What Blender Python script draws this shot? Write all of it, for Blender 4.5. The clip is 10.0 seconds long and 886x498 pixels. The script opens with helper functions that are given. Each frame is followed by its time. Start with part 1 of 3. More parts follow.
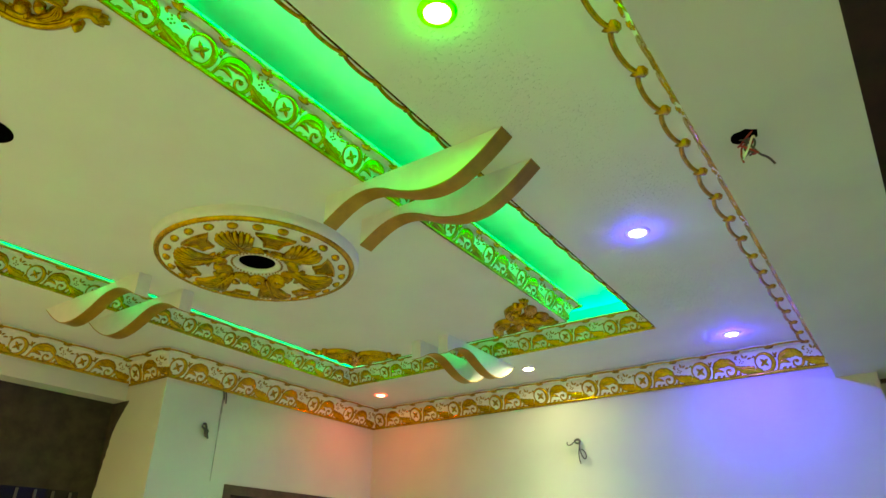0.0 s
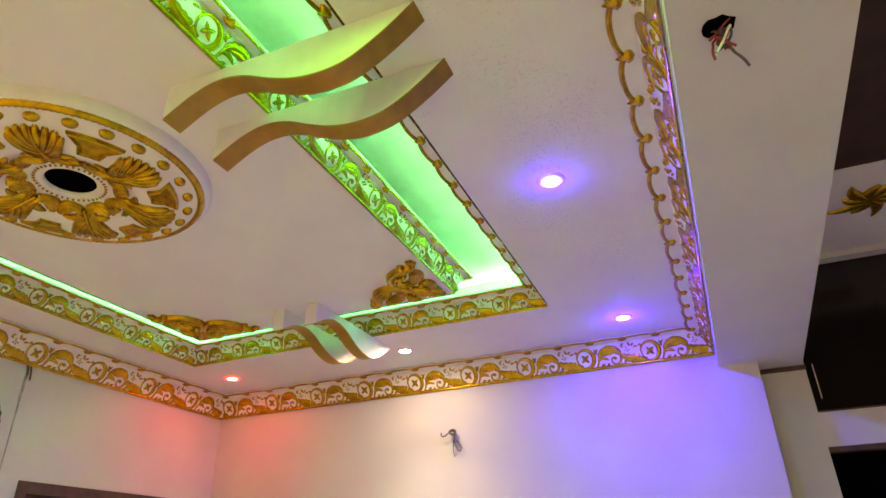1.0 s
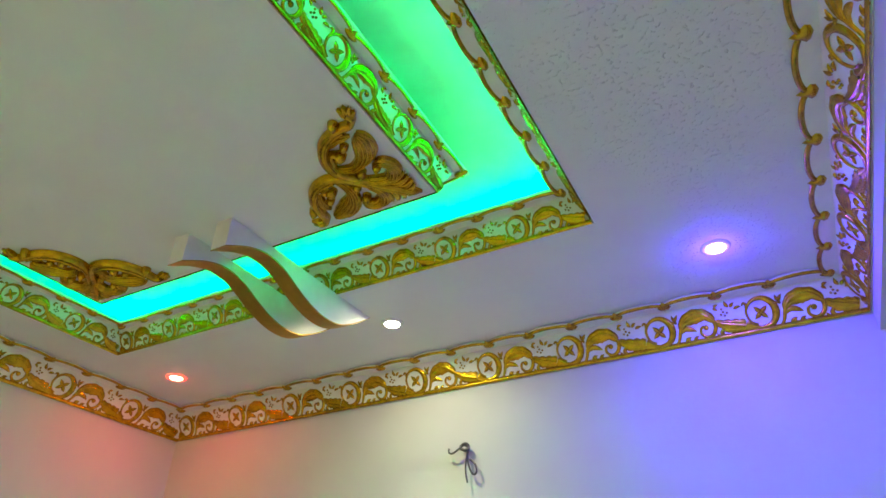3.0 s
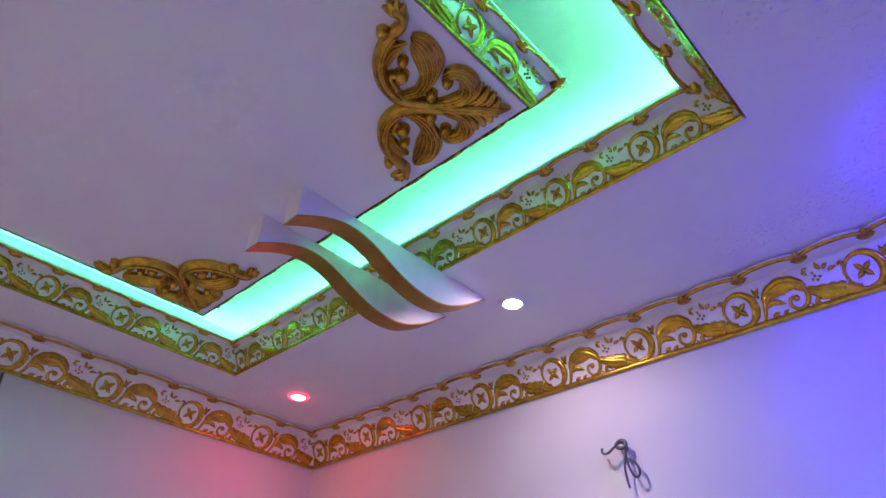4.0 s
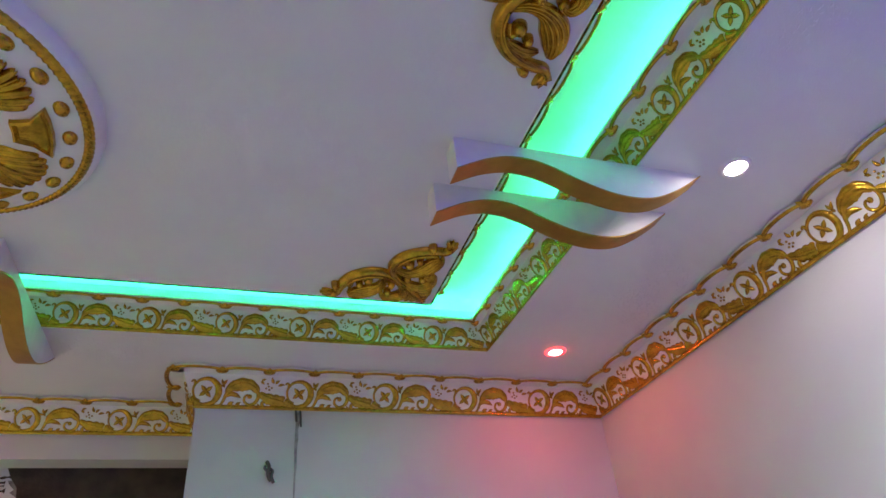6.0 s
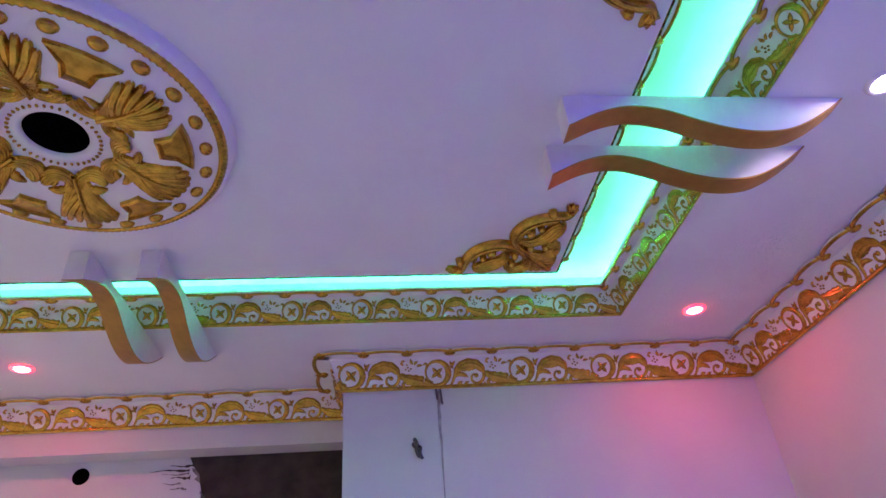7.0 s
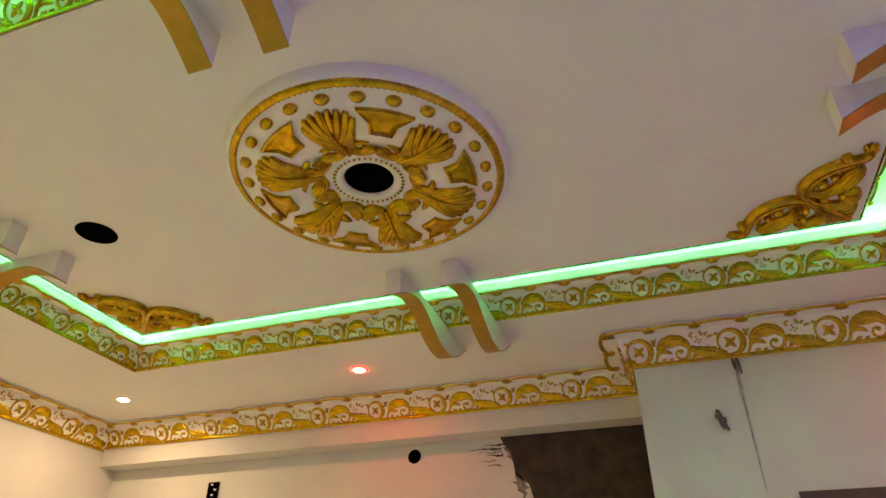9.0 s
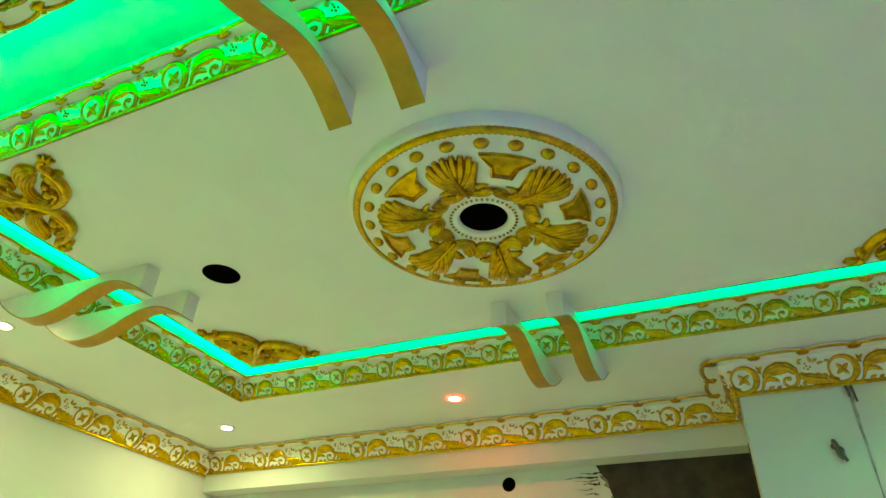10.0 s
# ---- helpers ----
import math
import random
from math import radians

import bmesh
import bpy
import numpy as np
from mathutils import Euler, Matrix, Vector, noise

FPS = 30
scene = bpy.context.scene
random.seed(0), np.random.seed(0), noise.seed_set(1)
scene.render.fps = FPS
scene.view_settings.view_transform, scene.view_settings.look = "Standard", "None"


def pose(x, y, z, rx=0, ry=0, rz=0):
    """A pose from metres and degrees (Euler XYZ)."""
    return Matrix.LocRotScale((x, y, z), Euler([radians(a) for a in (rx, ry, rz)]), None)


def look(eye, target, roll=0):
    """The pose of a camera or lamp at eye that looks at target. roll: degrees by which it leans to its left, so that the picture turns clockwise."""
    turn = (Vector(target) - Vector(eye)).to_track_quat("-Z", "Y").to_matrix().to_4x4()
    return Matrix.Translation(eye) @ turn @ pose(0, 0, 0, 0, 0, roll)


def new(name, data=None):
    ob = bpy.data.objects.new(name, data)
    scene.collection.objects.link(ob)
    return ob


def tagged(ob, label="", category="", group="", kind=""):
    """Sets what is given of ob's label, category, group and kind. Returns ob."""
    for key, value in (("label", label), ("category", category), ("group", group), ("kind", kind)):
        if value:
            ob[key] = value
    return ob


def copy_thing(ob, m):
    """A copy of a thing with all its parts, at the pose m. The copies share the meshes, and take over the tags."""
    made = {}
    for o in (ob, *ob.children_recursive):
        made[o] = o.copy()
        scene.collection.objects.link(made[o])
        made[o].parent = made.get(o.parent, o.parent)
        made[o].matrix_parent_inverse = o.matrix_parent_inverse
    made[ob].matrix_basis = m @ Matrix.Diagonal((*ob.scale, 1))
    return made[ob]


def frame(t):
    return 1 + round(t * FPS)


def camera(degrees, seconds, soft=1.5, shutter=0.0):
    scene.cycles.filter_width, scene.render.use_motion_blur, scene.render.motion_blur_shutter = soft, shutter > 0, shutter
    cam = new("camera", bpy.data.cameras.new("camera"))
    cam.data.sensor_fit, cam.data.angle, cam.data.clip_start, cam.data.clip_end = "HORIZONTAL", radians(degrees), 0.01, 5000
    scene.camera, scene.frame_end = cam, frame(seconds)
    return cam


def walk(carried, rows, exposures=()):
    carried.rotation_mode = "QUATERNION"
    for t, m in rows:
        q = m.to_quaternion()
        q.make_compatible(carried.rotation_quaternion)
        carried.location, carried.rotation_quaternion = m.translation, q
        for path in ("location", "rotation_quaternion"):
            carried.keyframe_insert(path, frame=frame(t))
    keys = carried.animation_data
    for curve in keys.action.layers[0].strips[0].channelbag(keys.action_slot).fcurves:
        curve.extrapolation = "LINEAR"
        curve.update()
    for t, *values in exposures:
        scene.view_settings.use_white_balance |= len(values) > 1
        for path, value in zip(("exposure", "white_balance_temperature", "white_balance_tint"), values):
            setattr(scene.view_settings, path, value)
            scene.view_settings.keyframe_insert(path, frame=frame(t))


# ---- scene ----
cam = camera(69.5, 10.0)
PATH = [
    (0, (4.132, -4.43, 1.431), (3.118, -2.963, 2.336), 0.3),
    (0.5, (3.869, -4.18, 1.432), (3.053, -2.632, 2.4), -2.7),
    (1, (3.745, -3.896, 1.445), (3.086, -2.241, 2.356), -1.7),
    (1.5, (3.658, -3.481, 1.435), (2.969, -1.879, 2.415), -0.7),
    (2, (3.587, -3.135, 1.438), (2.909, -1.534, 2.427), -1.3),
    (2.2, (3.529, -2.911, 1.438), (2.886, -1.338, 2.492), -2.6),
    (3.3, (3.386, -1.963, 1.438), (2.453, -0.579, 2.54), 2.5),
    (3.5, (3.345, -1.821, 1.448), (2.316, -0.513, 2.558), 3.2),
    (4, (3.212, -1.609, 1.454), (2.082, -0.464, 2.642), 2.3),
    (4.5, (3.134, -1.509, 1.466), (1.847, -0.51, 2.625), 0.3),
    (5, (3.105, -1.434, 1.46), (1.698, -0.561, 2.582), -4.1),
    (5.5, (3.118, -1.37, 1.462), (1.614, -0.682, 2.587), -5.1),
    (5.7, (3.113, -1.364, 1.463), (1.593, -0.711, 2.586), -5.5),
    (6.8, (3.103, -1.37, 1.412), (1.459, -1.099, 2.518), -5.2),
    (7, (3.083, -1.369, 1.414), (1.428, -1.156, 2.517), -5.0),
    (7.5, (3.085, -1.39, 1.405), (1.417, -1.296, 2.506), -4.7),
    (8, (3.123, -1.42, 1.395), (1.447, -1.54, 2.48), -3.2),
    (8.5, (3.186, -1.433, 1.384), (1.525, -1.763, 2.449), -1.1),
    (9, (3.252, -1.458, 1.376), (1.657, -2.016, 2.447), 0.5),
    (9.5, (3.336, -1.558, 1.39), (1.812, -2.216, 2.506), 1.1),
    (10, (3.433, -1.639, 1.386), (1.936, -2.351, 2.505), 2.4),
]
# the clip's white balance drifts as the cove light changes colour: seconds, stops, kelvin, tint
WHITE = [
    (0, 1.76, 16000, -36),
    (0.5, 1.98, 6600, 48),
    (1, 1.87, 11500, 30),
    (1.5, 1.99, 16000, -54),
    (2, 1.97, 5800, 48),
    (2.75, 1.60, 6500, 10),
    (3.5, 1.77, 15000, -48),
    (4, 1.31, 6100, 60),
    (4.5, 0.73, 16000, 18),
    (5, 1.56, 16000, -60),
    (5.5, 1.53, 6400, 66),
    (6.25, 1.40, 6500, 10),
    (7, 1.48, 5700, 66),
    (7.5, 1.37, 13000, 30),
    (8, 1.87, 16000, -66),
    (8.5, 1.75, 5600, 42),
    (9, 1.56, 11000, 24),
    (9.5, 1.72, 16000, -48),
    (10, 1.93, 10500, -48),
]
walk(cam, [(t, look(eye, target, roll)) for t, eye, target, roll in PATH], exposures=WHITE)

# ---- world and lamps ----
world = bpy.data.worlds.new("night")
world.use_nodes = True
world.node_tree.nodes["Background"].inputs[0].default_value = (0.5, 0.6, 0.9, 1)
world.node_tree.nodes["Background"].inputs[1].default_value = 0.02
scene.world = world
Z = 3.0                       # finished ceiling
RX, RY = 2.94, -4.844         # recess: x 0..RX, y RY..0
INSET = 0.495                 # edge of the recess to the centre panel
CX, CY = 1.458, -2.485          # middle of the recess
WALL_L, WALL_LB, WALL_F, BEAM, BEAM_NEAR, WALL_N, STEP = -0.505, -1.04, 0.968, 3.895, 3.810, -6.02, -1.563


def lamp(name, x, y, color, watts, size=0.08, kind="AREA"):
    d = bpy.data.lights.new(name, kind)
    d.color, d.energy = color, watts
    if kind == "AREA":
        d.shape, d.size = "DISK", size
    else:
        d.shadow_soft_size = size
    if kind == "SPOT":
        d.spot_size, d.spot_blend = radians(95), 0.8
    o = new(name, d)
    o.location = (x, y, Z - (0.05 if kind == "POINT" else 0.018))
    return o


LEDS = [  # x, y, colour, watts, glow of the lens
    (0.053, 0.402, (1.0, 0.10, 0.08), 1.7, 4.0, "red"),
    (1.698, 0.390, (1.0, 0.95, 0.90), 2.4, 14.0, "white"),
    (3.349, 0.416, (0.025, 0.003, 1.0), 14, 8.0, "violet blue"),
    (3.312, -1.484, (0.025, 0.003, 1.0), 6.5, 8.0, "violet blue"),
    (-0.429, -3.339, (1.0, 0.10, 0.08), 1.7, 4.0, "red"),
    (-0.423, -5.314, (1.0, 0.86, 0.66), 4, 14.0, "white"),
    (3.290, -3.250, (0.06, 1.0, 0.05), 9, 16.0, "green"),
    (1.476, -5.360, (1.0, 0.86, 0.66), 4, 14.0, "white"),
    (3.290, -5.300, (1.0, 0.86, 0.66), 4, 14.0, "white"),
]
for x, y, c, w, g, n in LEDS:
    lamp("downlight_beam", x, y, c, w)
    if n == "white":
        lamp("downlight_core", x, y, c, 9 * w, 0.04, "SPOT")
    else:
        # extra point lamp that makes the coloured halo round the lens
        lamp("downlight_halo", x, y, c, w * (0.20 if "blue" in n else 0.04), 0.03, "POINT")
# unseen tube lamp, added on the side room's end wall as soft fill
tube = bpy.data.lights.new("added_fill_beam", "AREA")
tube.shape, tube.size, tube.size_y, tube.color, tube.energy = "RECTANGLE", 0.12, 1.2, (1.0, 0.86, 0.68), 7
new("added_fill_beam", tube).matrix_basis = look((7.9, -2.6, 2.3), (0, -2.6, 1.9))

# ---- materials ----
def mat(name, base, rough=0.5, metal=0.0, var=0.12, scale=8.0, bump=0.0, bscale=60.0, second=None, emit=None, spec=0.5):
    m = bpy.data.materials.new(name)
    m.use_nodes = True
    nt = m.node_tree
    b = nt.nodes["Principled BSDF"]
    b.inputs["Roughness"].default_value, b.inputs["Metallic"].default_value = rough, metal
    b.inputs["Specular IOR Level"].default_value = spec
    tc = nt.nodes.new("ShaderNodeTexCoord")
    n1 = nt.nodes.new("ShaderNodeTexNoise")
    n1.inputs["Scale"].default_value, n1.inputs["Detail"].default_value = scale, 6
    nt.links.new(tc.outputs["Object"], n1.inputs["Vector"])
    ramp = nt.nodes.new("ShaderNodeValToRGB")
    dark = second or tuple(c * (1 - var * 2) for c in base)
    ramp.color_ramp.elements[0].position, ramp.color_ramp.elements[1].position = 0.32, 0.62
    ramp.color_ramp.elements[0].color, ramp.color_ramp.elements[1].color = (*dark, 1), (*base, 1)
    nt.links.new(n1.outputs["Fac"], ramp.inputs["Fac"])
    nt.links.new(ramp.outputs["Color"], b.inputs["Base Color"])
    if bump:
        n2 = nt.nodes.new("ShaderNodeTexNoise")
        n2.inputs["Scale"].default_value, n2.inputs["Detail"].default_value = bscale, 4
        nt.links.new(tc.outputs["Object"], n2.inputs["Vector"])
        bp = nt.nodes.new("ShaderNodeBump")
        bp.inputs["Strength"].default_value, bp.inputs["Distance"].default_value = bump, 0.01
        nt.links.new(n2.outputs["Fac"], bp.inputs["Height"])
        nt.links.new(bp.outputs["Normal"], b.inputs["Normal"])
    if emit:
        b.inputs["Emission Color"].default_value = (*emit[0], 1)
        b.inputs["Emission Strength"].default_value = emit[1]
    return m


CEIL = mat("ceiling_emulsion", (0.78, 0.77, 0.74), 0.7, var=0.02, scale=3, bump=0.12, bscale=120)
# recess colour set below the ceiling's to dim the room light in it
BOARD = mat("darkened_recess_board", (0.60, 0.60, 0.58), 0.8, var=0.06, scale=6, bump=0.1, bscale=90)
PANEL_PAINT = mat("panel_emulsion", (0.78, 0.77, 0.74), 0.7, var=0.02, scale=3, bump=0.08, bscale=60)
PLASTER = mat("white_plaster", (0.82, 0.80, 0.76), 0.55, var=0.03, scale=14, bump=0.08, bscale=90)
WALL = mat("wall_emulsion", (0.64, 0.63, 0.60), 0.55, var=0.03, scale=2.2, bump=0.06, bscale=70)
def speckle(m, scale, size, strength):
    """Adds patchy trowel pits to the bump of a plaster material."""
    nt = m.node_tree
    tc = nt.nodes.new("ShaderNodeTexCoord")
    pits, patch = nt.nodes.new("ShaderNodeTexNoise"), nt.nodes.new("ShaderNodeTexNoise")
    pits.inputs["Scale"].default_value, patch.inputs["Scale"].default_value, pits.inputs["Detail"].default_value = scale, size, 2
    cut, mask, mul = nt.nodes.new("ShaderNodeMapRange"), nt.nodes.new("ShaderNodeMapRange"), nt.nodes.new("ShaderNodeMath")
    cut.inputs["From Min"].default_value, cut.inputs["From Max"].default_value = 0.60, 0.68
    mask.inputs["From Min"].default_value, mask.inputs["From Max"].default_value = 0.50, 0.60
    mul.operation = "MULTIPLY"
    for n in (pits, patch):
        nt.links.new(tc.outputs["Object"], n.inputs["Vector"])
    nt.links.new(pits.outputs["Fac"], cut.inputs["Value"])
    nt.links.new(patch.outputs["Fac"], mask.inputs["Value"])
    nt.links.new(cut.outputs["Result"], mul.inputs[0])
    nt.links.new(mask.outputs["Result"], mul.inputs[1])
    bp = nt.nodes.new("ShaderNodeBump")
    bp.inputs["Strength"].default_value, bp.inputs["Distance"].default_value = strength, 0.007
    nt.links.new(mul.outputs["Value"], bp.inputs["Height"])
    b = nt.nodes["Principled BSDF"]
    old = b.inputs["Normal"].links[0].from_socket
    nt.links.new(old, bp.inputs["Normal"])
    nt.links.new(bp.outputs["Normal"], b.inputs["Normal"])


speckle(CEIL, 75, 1.1, 0.75)
GOLD = mat("gold_paint", (0.68, 0.41, 0.035), 0.20, metal=0.85, var=0.22, scale=30, bump=0.15, bscale=140)
GOLD_FLAT = mat("gold_flat_paint", (0.48, 0.26, 0.04), 0.40, metal=0.55, var=0.1, scale=20, bump=0.08, bscale=120)
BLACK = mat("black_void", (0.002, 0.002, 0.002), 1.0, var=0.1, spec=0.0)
ROUGH = mat("bare_render", (0.06, 0.045, 0.032), 0.95, second=(0.03, 0.022, 0.016), scale=9, bump=0.5, bscale=40)
SMEAR = mat("thin_cement", (0.30, 0.27, 0.24), 0.9, second=(0.10, 0.085, 0.07), scale=16, bump=0.4, bscale=50)
BROWN = mat("dark_brown_board", (0.045, 0.018, 0.012), 0.6, var=0.25, scale=5)
FLOOR = mat("floor_screed", (0.83, 0.74, 0.68), 0.6, var=0.1, scale=3)
WOOD = mat("dark_wood_frame", (0.10, 0.055, 0.035), 0.6, var=0.25, scale=12, bump=0.1)
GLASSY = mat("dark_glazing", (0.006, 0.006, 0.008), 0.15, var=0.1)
WIRE = mat("cable_grey", (0.09, 0.085, 0.08), 0.5)
WIRE_RED = mat("cable_red", (0.35, 0.03, 0.03), 0.5)
STAIN = mat("dark_stain", (0.42, 0.40, 0.37), 0.8, var=0.2, scale=20)
LED_GREEN = mat("led_tape_green", (0.5, 0.5, 0.5), 0.5, emit=((0.0, 1.0, 0.35), 36.0))

# ---- mesh helpers ----
def part(name, bm, material, parent=None, label="", smooth=False, matrix=None):
    me = bpy.data.meshes.new(name)
    bmesh.ops.recalc_face_normals(bm, faces=bm.faces)
    bm.to_mesh(me)
    bm.free()
    if smooth:
        for p in me.polygons:
            p.use_smooth = True
    me.materials.append(material)
    o = new(name, me)
    if parent:
        o.parent = parent
    if matrix is not None:
        o.matrix_basis = matrix
    return tagged(o, label)


def box(bm, x0, y0, z0, x1, y1, z1):
    v = [bm.verts.new((x, y, z)) for x in (x0, x1) for y in (y0, y1) for z in (z0, z1)]
    for f in ((0, 1, 3, 2), (4, 6, 7, 5), (0, 4, 5, 1), (2, 3, 7, 6), (0, 2, 6, 4), (1, 5, 7, 3)):
        bm.faces.new([v[i] for i in f])


def boxes(*bs):
    bm = bmesh.new()
    for b in bs:
        box(bm, *b)
    return bm


def structure(name, bm, material, label, category):
    return tagged(part(name, bm, material), label, category, kind="structure")


def prism(bm, outline, depth):
    """An outline in xy, extruded from z=0 to depth."""
    a = [bm.verts.new((x, y, 0)) for x, y in outline]
    b = [bm.verts.new((x, y, depth)) for x, y in outline]
    bm.faces.new(a)
    bm.faces.new(b)
    n = len(a)
    for i in range(n):
        bm.faces.new((a[i], a[(i + 1) % n], b[(i + 1) % n], b[i]))


def ribbon(bm, pts, widths, high):
    """A raised half-round strip along pts in xy, of the widths given, with its ridge at high."""
    n = len(pts)
    rows = []
    for i, (x, y) in enumerate(pts):
        x0, y0 = pts[max(i - 1, 0)]
        x1, y1 = pts[min(i + 1, n - 1)]
        l = math.hypot(x1 - x0, y1 - y0) or 1
        nx, ny = -(y1 - y0) / l, (x1 - x0) / l
        w = widths[i] / 2
        k = high * min(1, 0.35 + w / 0.01)
        rows.append([bm.verts.new((x + nx * w * q, y + ny * w * q, z)) for q, z in ((1, 0), (0.75, k * 0.75), (0, k), (-0.75, k * 0.75), (-1, 0))])
    for a, b in zip(rows, rows[1:]):
        for q in range(4):
            bm.faces.new((a[q], a[q + 1], b[q + 1], b[q]))


def bezier(p0, p1, p2, n):
    return [((1 - t) ** 2 * p0[0] + 2 * t * (1 - t) * p1[0] + t * t * p2[0], (1 - t) ** 2 * p0[1] + 2 * t * (1 - t) * p1[1] + t * t * p2[1]) for t in [i / n for i in range(n + 1)]]


def leaf(bm, x, y, angle, long, wide, high, bend=0.3):
    c, s = math.cos(radians(angle)), math.sin(radians(angle))
    p = bezier((0, 0), (long * 0.5, bend * long), (long, 0), 5)
    ribbon(bm, [(x + c * u - s * v, y + s * u + c * v) for u, v in p], [wide * q for q in (0.25, 0.8, 1, 0.85, 0.5, 0.08)], high)


def smooth_line(keys, n):
    """n + 1 points on a smooth curve through the keys."""
    out = []
    for i in range(n + 1):
        u = i / n * (len(keys) - 1)
        k = min(int(u), len(keys) - 2)
        t = u - k
        p = [keys[min(max(k + d, 0), len(keys) - 1)] for d in (-1, 0, 1, 2)]
        out.append(tuple(0.5 * (2 * p[1][c] + (p[2][c] - p[0][c]) * t + (2 * p[0][c] - 5 * p[1][c] + 4 * p[2][c] - p[3][c]) * t * t + (3 * p[1][c] - p[0][c] - 3 * p[2][c] + p[3][c]) * t ** 3) for c in range(len(p[0]))))
    return out


def frond(bm, keys, high, ridges, amp, lobes=0, notch=0.0, steps=18):
    """A carved leaf: keys of (x, y, half width one side, half width other side), with rounded flutes parted by
    creases along its length, and notched edges."""
    line = smooth_line(keys, steps)
    rows = []
    n = 4 * ridges
    for i, (x, y, wl, wr) in enumerate(line):
        x0, y0 = line[max(i - 1, 0)][:2]
        x1, y1 = line[min(i + 1, steps)][:2]
        l = math.hypot(x1 - x0, y1 - y0) or 1
        nx, ny = -(y1 - y0) / l, (x1 - x0) / l
        m = 1 - notch * (1 - abs(math.sin(math.pi * lobes * i / steps))) if lobes else 1
        wide = max(wl + wr, 0.004)
        fade = min(1.0, 0.25 + wide / 0.05)
        row = []
        for q in range(n + 1):
            t = -1 + 2 * q / n
            off = max(t, 0) * max(wl, 0.001) * m + min(t, 0) * max(wr, 0.001) * m
            flute = abs(math.sin(math.pi * q / 4)) ** 0.6
            z = 0.0 if q in (0, n) else fade * (high * (1 - 0.7 * abs(t) ** 2.2) - amp * (1 - flute))
            row.append(bm.verts.new((x + nx * off, y + ny * off, z)))
        rows.append(row)
    for a, b in zip(rows, rows[1:]):
        for q in range(n):
            bm.faces.new((a[q], a[q + 1], b[q + 1], b[q]))


def dome(bm, x, y, rx, ry, high, n=10, angle=0.0):
    c, s = math.cos(angle), math.sin(angle)
    rings = []
    for k, (q, h) in enumerate(((1, 0), (0.86, 0.55), (0.5, 0.9))):
        rings.append([bm.verts.new((x + c * rx * q * math.cos(a) - s * ry * q * math.sin(a), y + s * rx * q * math.cos(a) + c * ry * q * math.sin(a), high * h)) for a in [2 * math.pi * i / n for i in range(n)]])
    top = bm.verts.new((x, y, high))
    for a, b in zip(rings, rings[1:]):
        for i in range(n):
            bm.faces.new((a[i], a[(i + 1) % n], b[(i + 1) % n], b[i]))
    for i in range(n):
        bm.faces.new((rings[-1][i], rings[-1][(i + 1) % n], top))


# ---- floor, walls, beam ----
structure("floor", boxes((-1.6, -6.4, -0.1, 8.2, 1.6, 0.0)), FLOOR, "pale screed floor of the unfinished hall", "floor")
structure("wall_far", boxes((-0.7, WALL_F, 0, 4.15, WALL_F + 0.2, 3.4)), WALL, "white painted wall with a bare cable loop", "wall")
structure("wall_left", boxes((-0.7, STEP, 0, WALL_L, -0.87, 3.4), (-0.7, -0.87, 2.07, WALL_L, 0.90, 3.4), (-0.7, 0.90, 0, WALL_L, WALL_F, 3.4)), WALL, "white painted wall with a doorway and drip stains", "wall")
structure("wall_step", boxes((-1.47, STEP, 0, -0.7, STEP + 0.2, 3.4)), WALL, "white painted return of the wall", "wall")
structure("wall_recess", boxes((-1.47, WALL_N, 0, -1.22, STEP, 3.4)), WALL, "white painted recessed wall with bare patches", "wall")
structure("lintel", boxes((-1.218, WALL_N, 2.690, WALL_LB, STEP - 0.001, 3.4)), WALL, "white painted lintel over the recess", "lintel")
structure("wall_near", boxes((-1.47, WALL_N - 0.2, 0, 8.2, WALL_N, 3.6)), WALL, "white painted end wall", "wall")
bm = bmesh.new()
prism(bm, [(BEAM_NEAR, WALL_N), (4.17, WALL_N), (4.325, -2.2), (4.455, 1.3), (4.455, 1.5), (BEAM, 1.5), (BEAM, WALL_F)], 0.9)
beam = structure("beam", bm, WALL, "broad white ceiling beam between two rooms", "beam")
beam.location.z = 2.72

# ---- room beyond the beam ----
structure("wall_side_far", boxes((4.0, 1.25, 0, 4.47, 1.5, 2.80), (4.47, 1.25, 2.154, 8.2, 1.5, 2.386), (5.8, 1.25, 2.386, 8.2, 1.5, 3.7),
                                 (5.7, 1.25, 0, 8.2, 1.5, 2.154), (4.47, 1.25, 3.51, 5.8, 1.5, 3.7)), WALL, "cream wall of the side room with dark openings", "wall")
structure("wall_side_end", boxes((8.0, WALL_N, 0, 8.2, 1.25, 3.7)), WALL, "cream end wall of the side room", "wall")
structure("ceiling_side", boxes((4.0, WALL_N, 3.56, 8.2, 0.0, 3.7)), BROWN, "dark brown boarded ceiling of the side room", "ceiling")
structure("ceiling_side_edge", boxes((4.3, 0.0, 3.55, 8.2, 1.25, 3.7)), CEIL, "pale ceiling margin of the side room", "ceiling")
# dark strip modelled in place of the thin shadow gap under the beam
structure("beam_shadow_gap", boxes((4.155, 1.20, 2.695, 4.47, 1.249, 2.719)), WOOD, "dark strip standing in for the shadow gap under the beam", "trim")
ornament = tagged(new("margin_ornament"), "small gold leaf spray on the pale ceiling margin", "ceiling ornament")
ornament.location = (5.0, 0.45, 3.548)
for a in range(9):
    bm = bmesh.new()
    leaf(bm, 0, 0, a * 40, 0.26 if a % 2 else 0.18, 0.09, 0.02, 0.3)
    part("leaf", bm, GOLD, ornament, "", True, pose(0, 0, 0, 180, 0, 0))

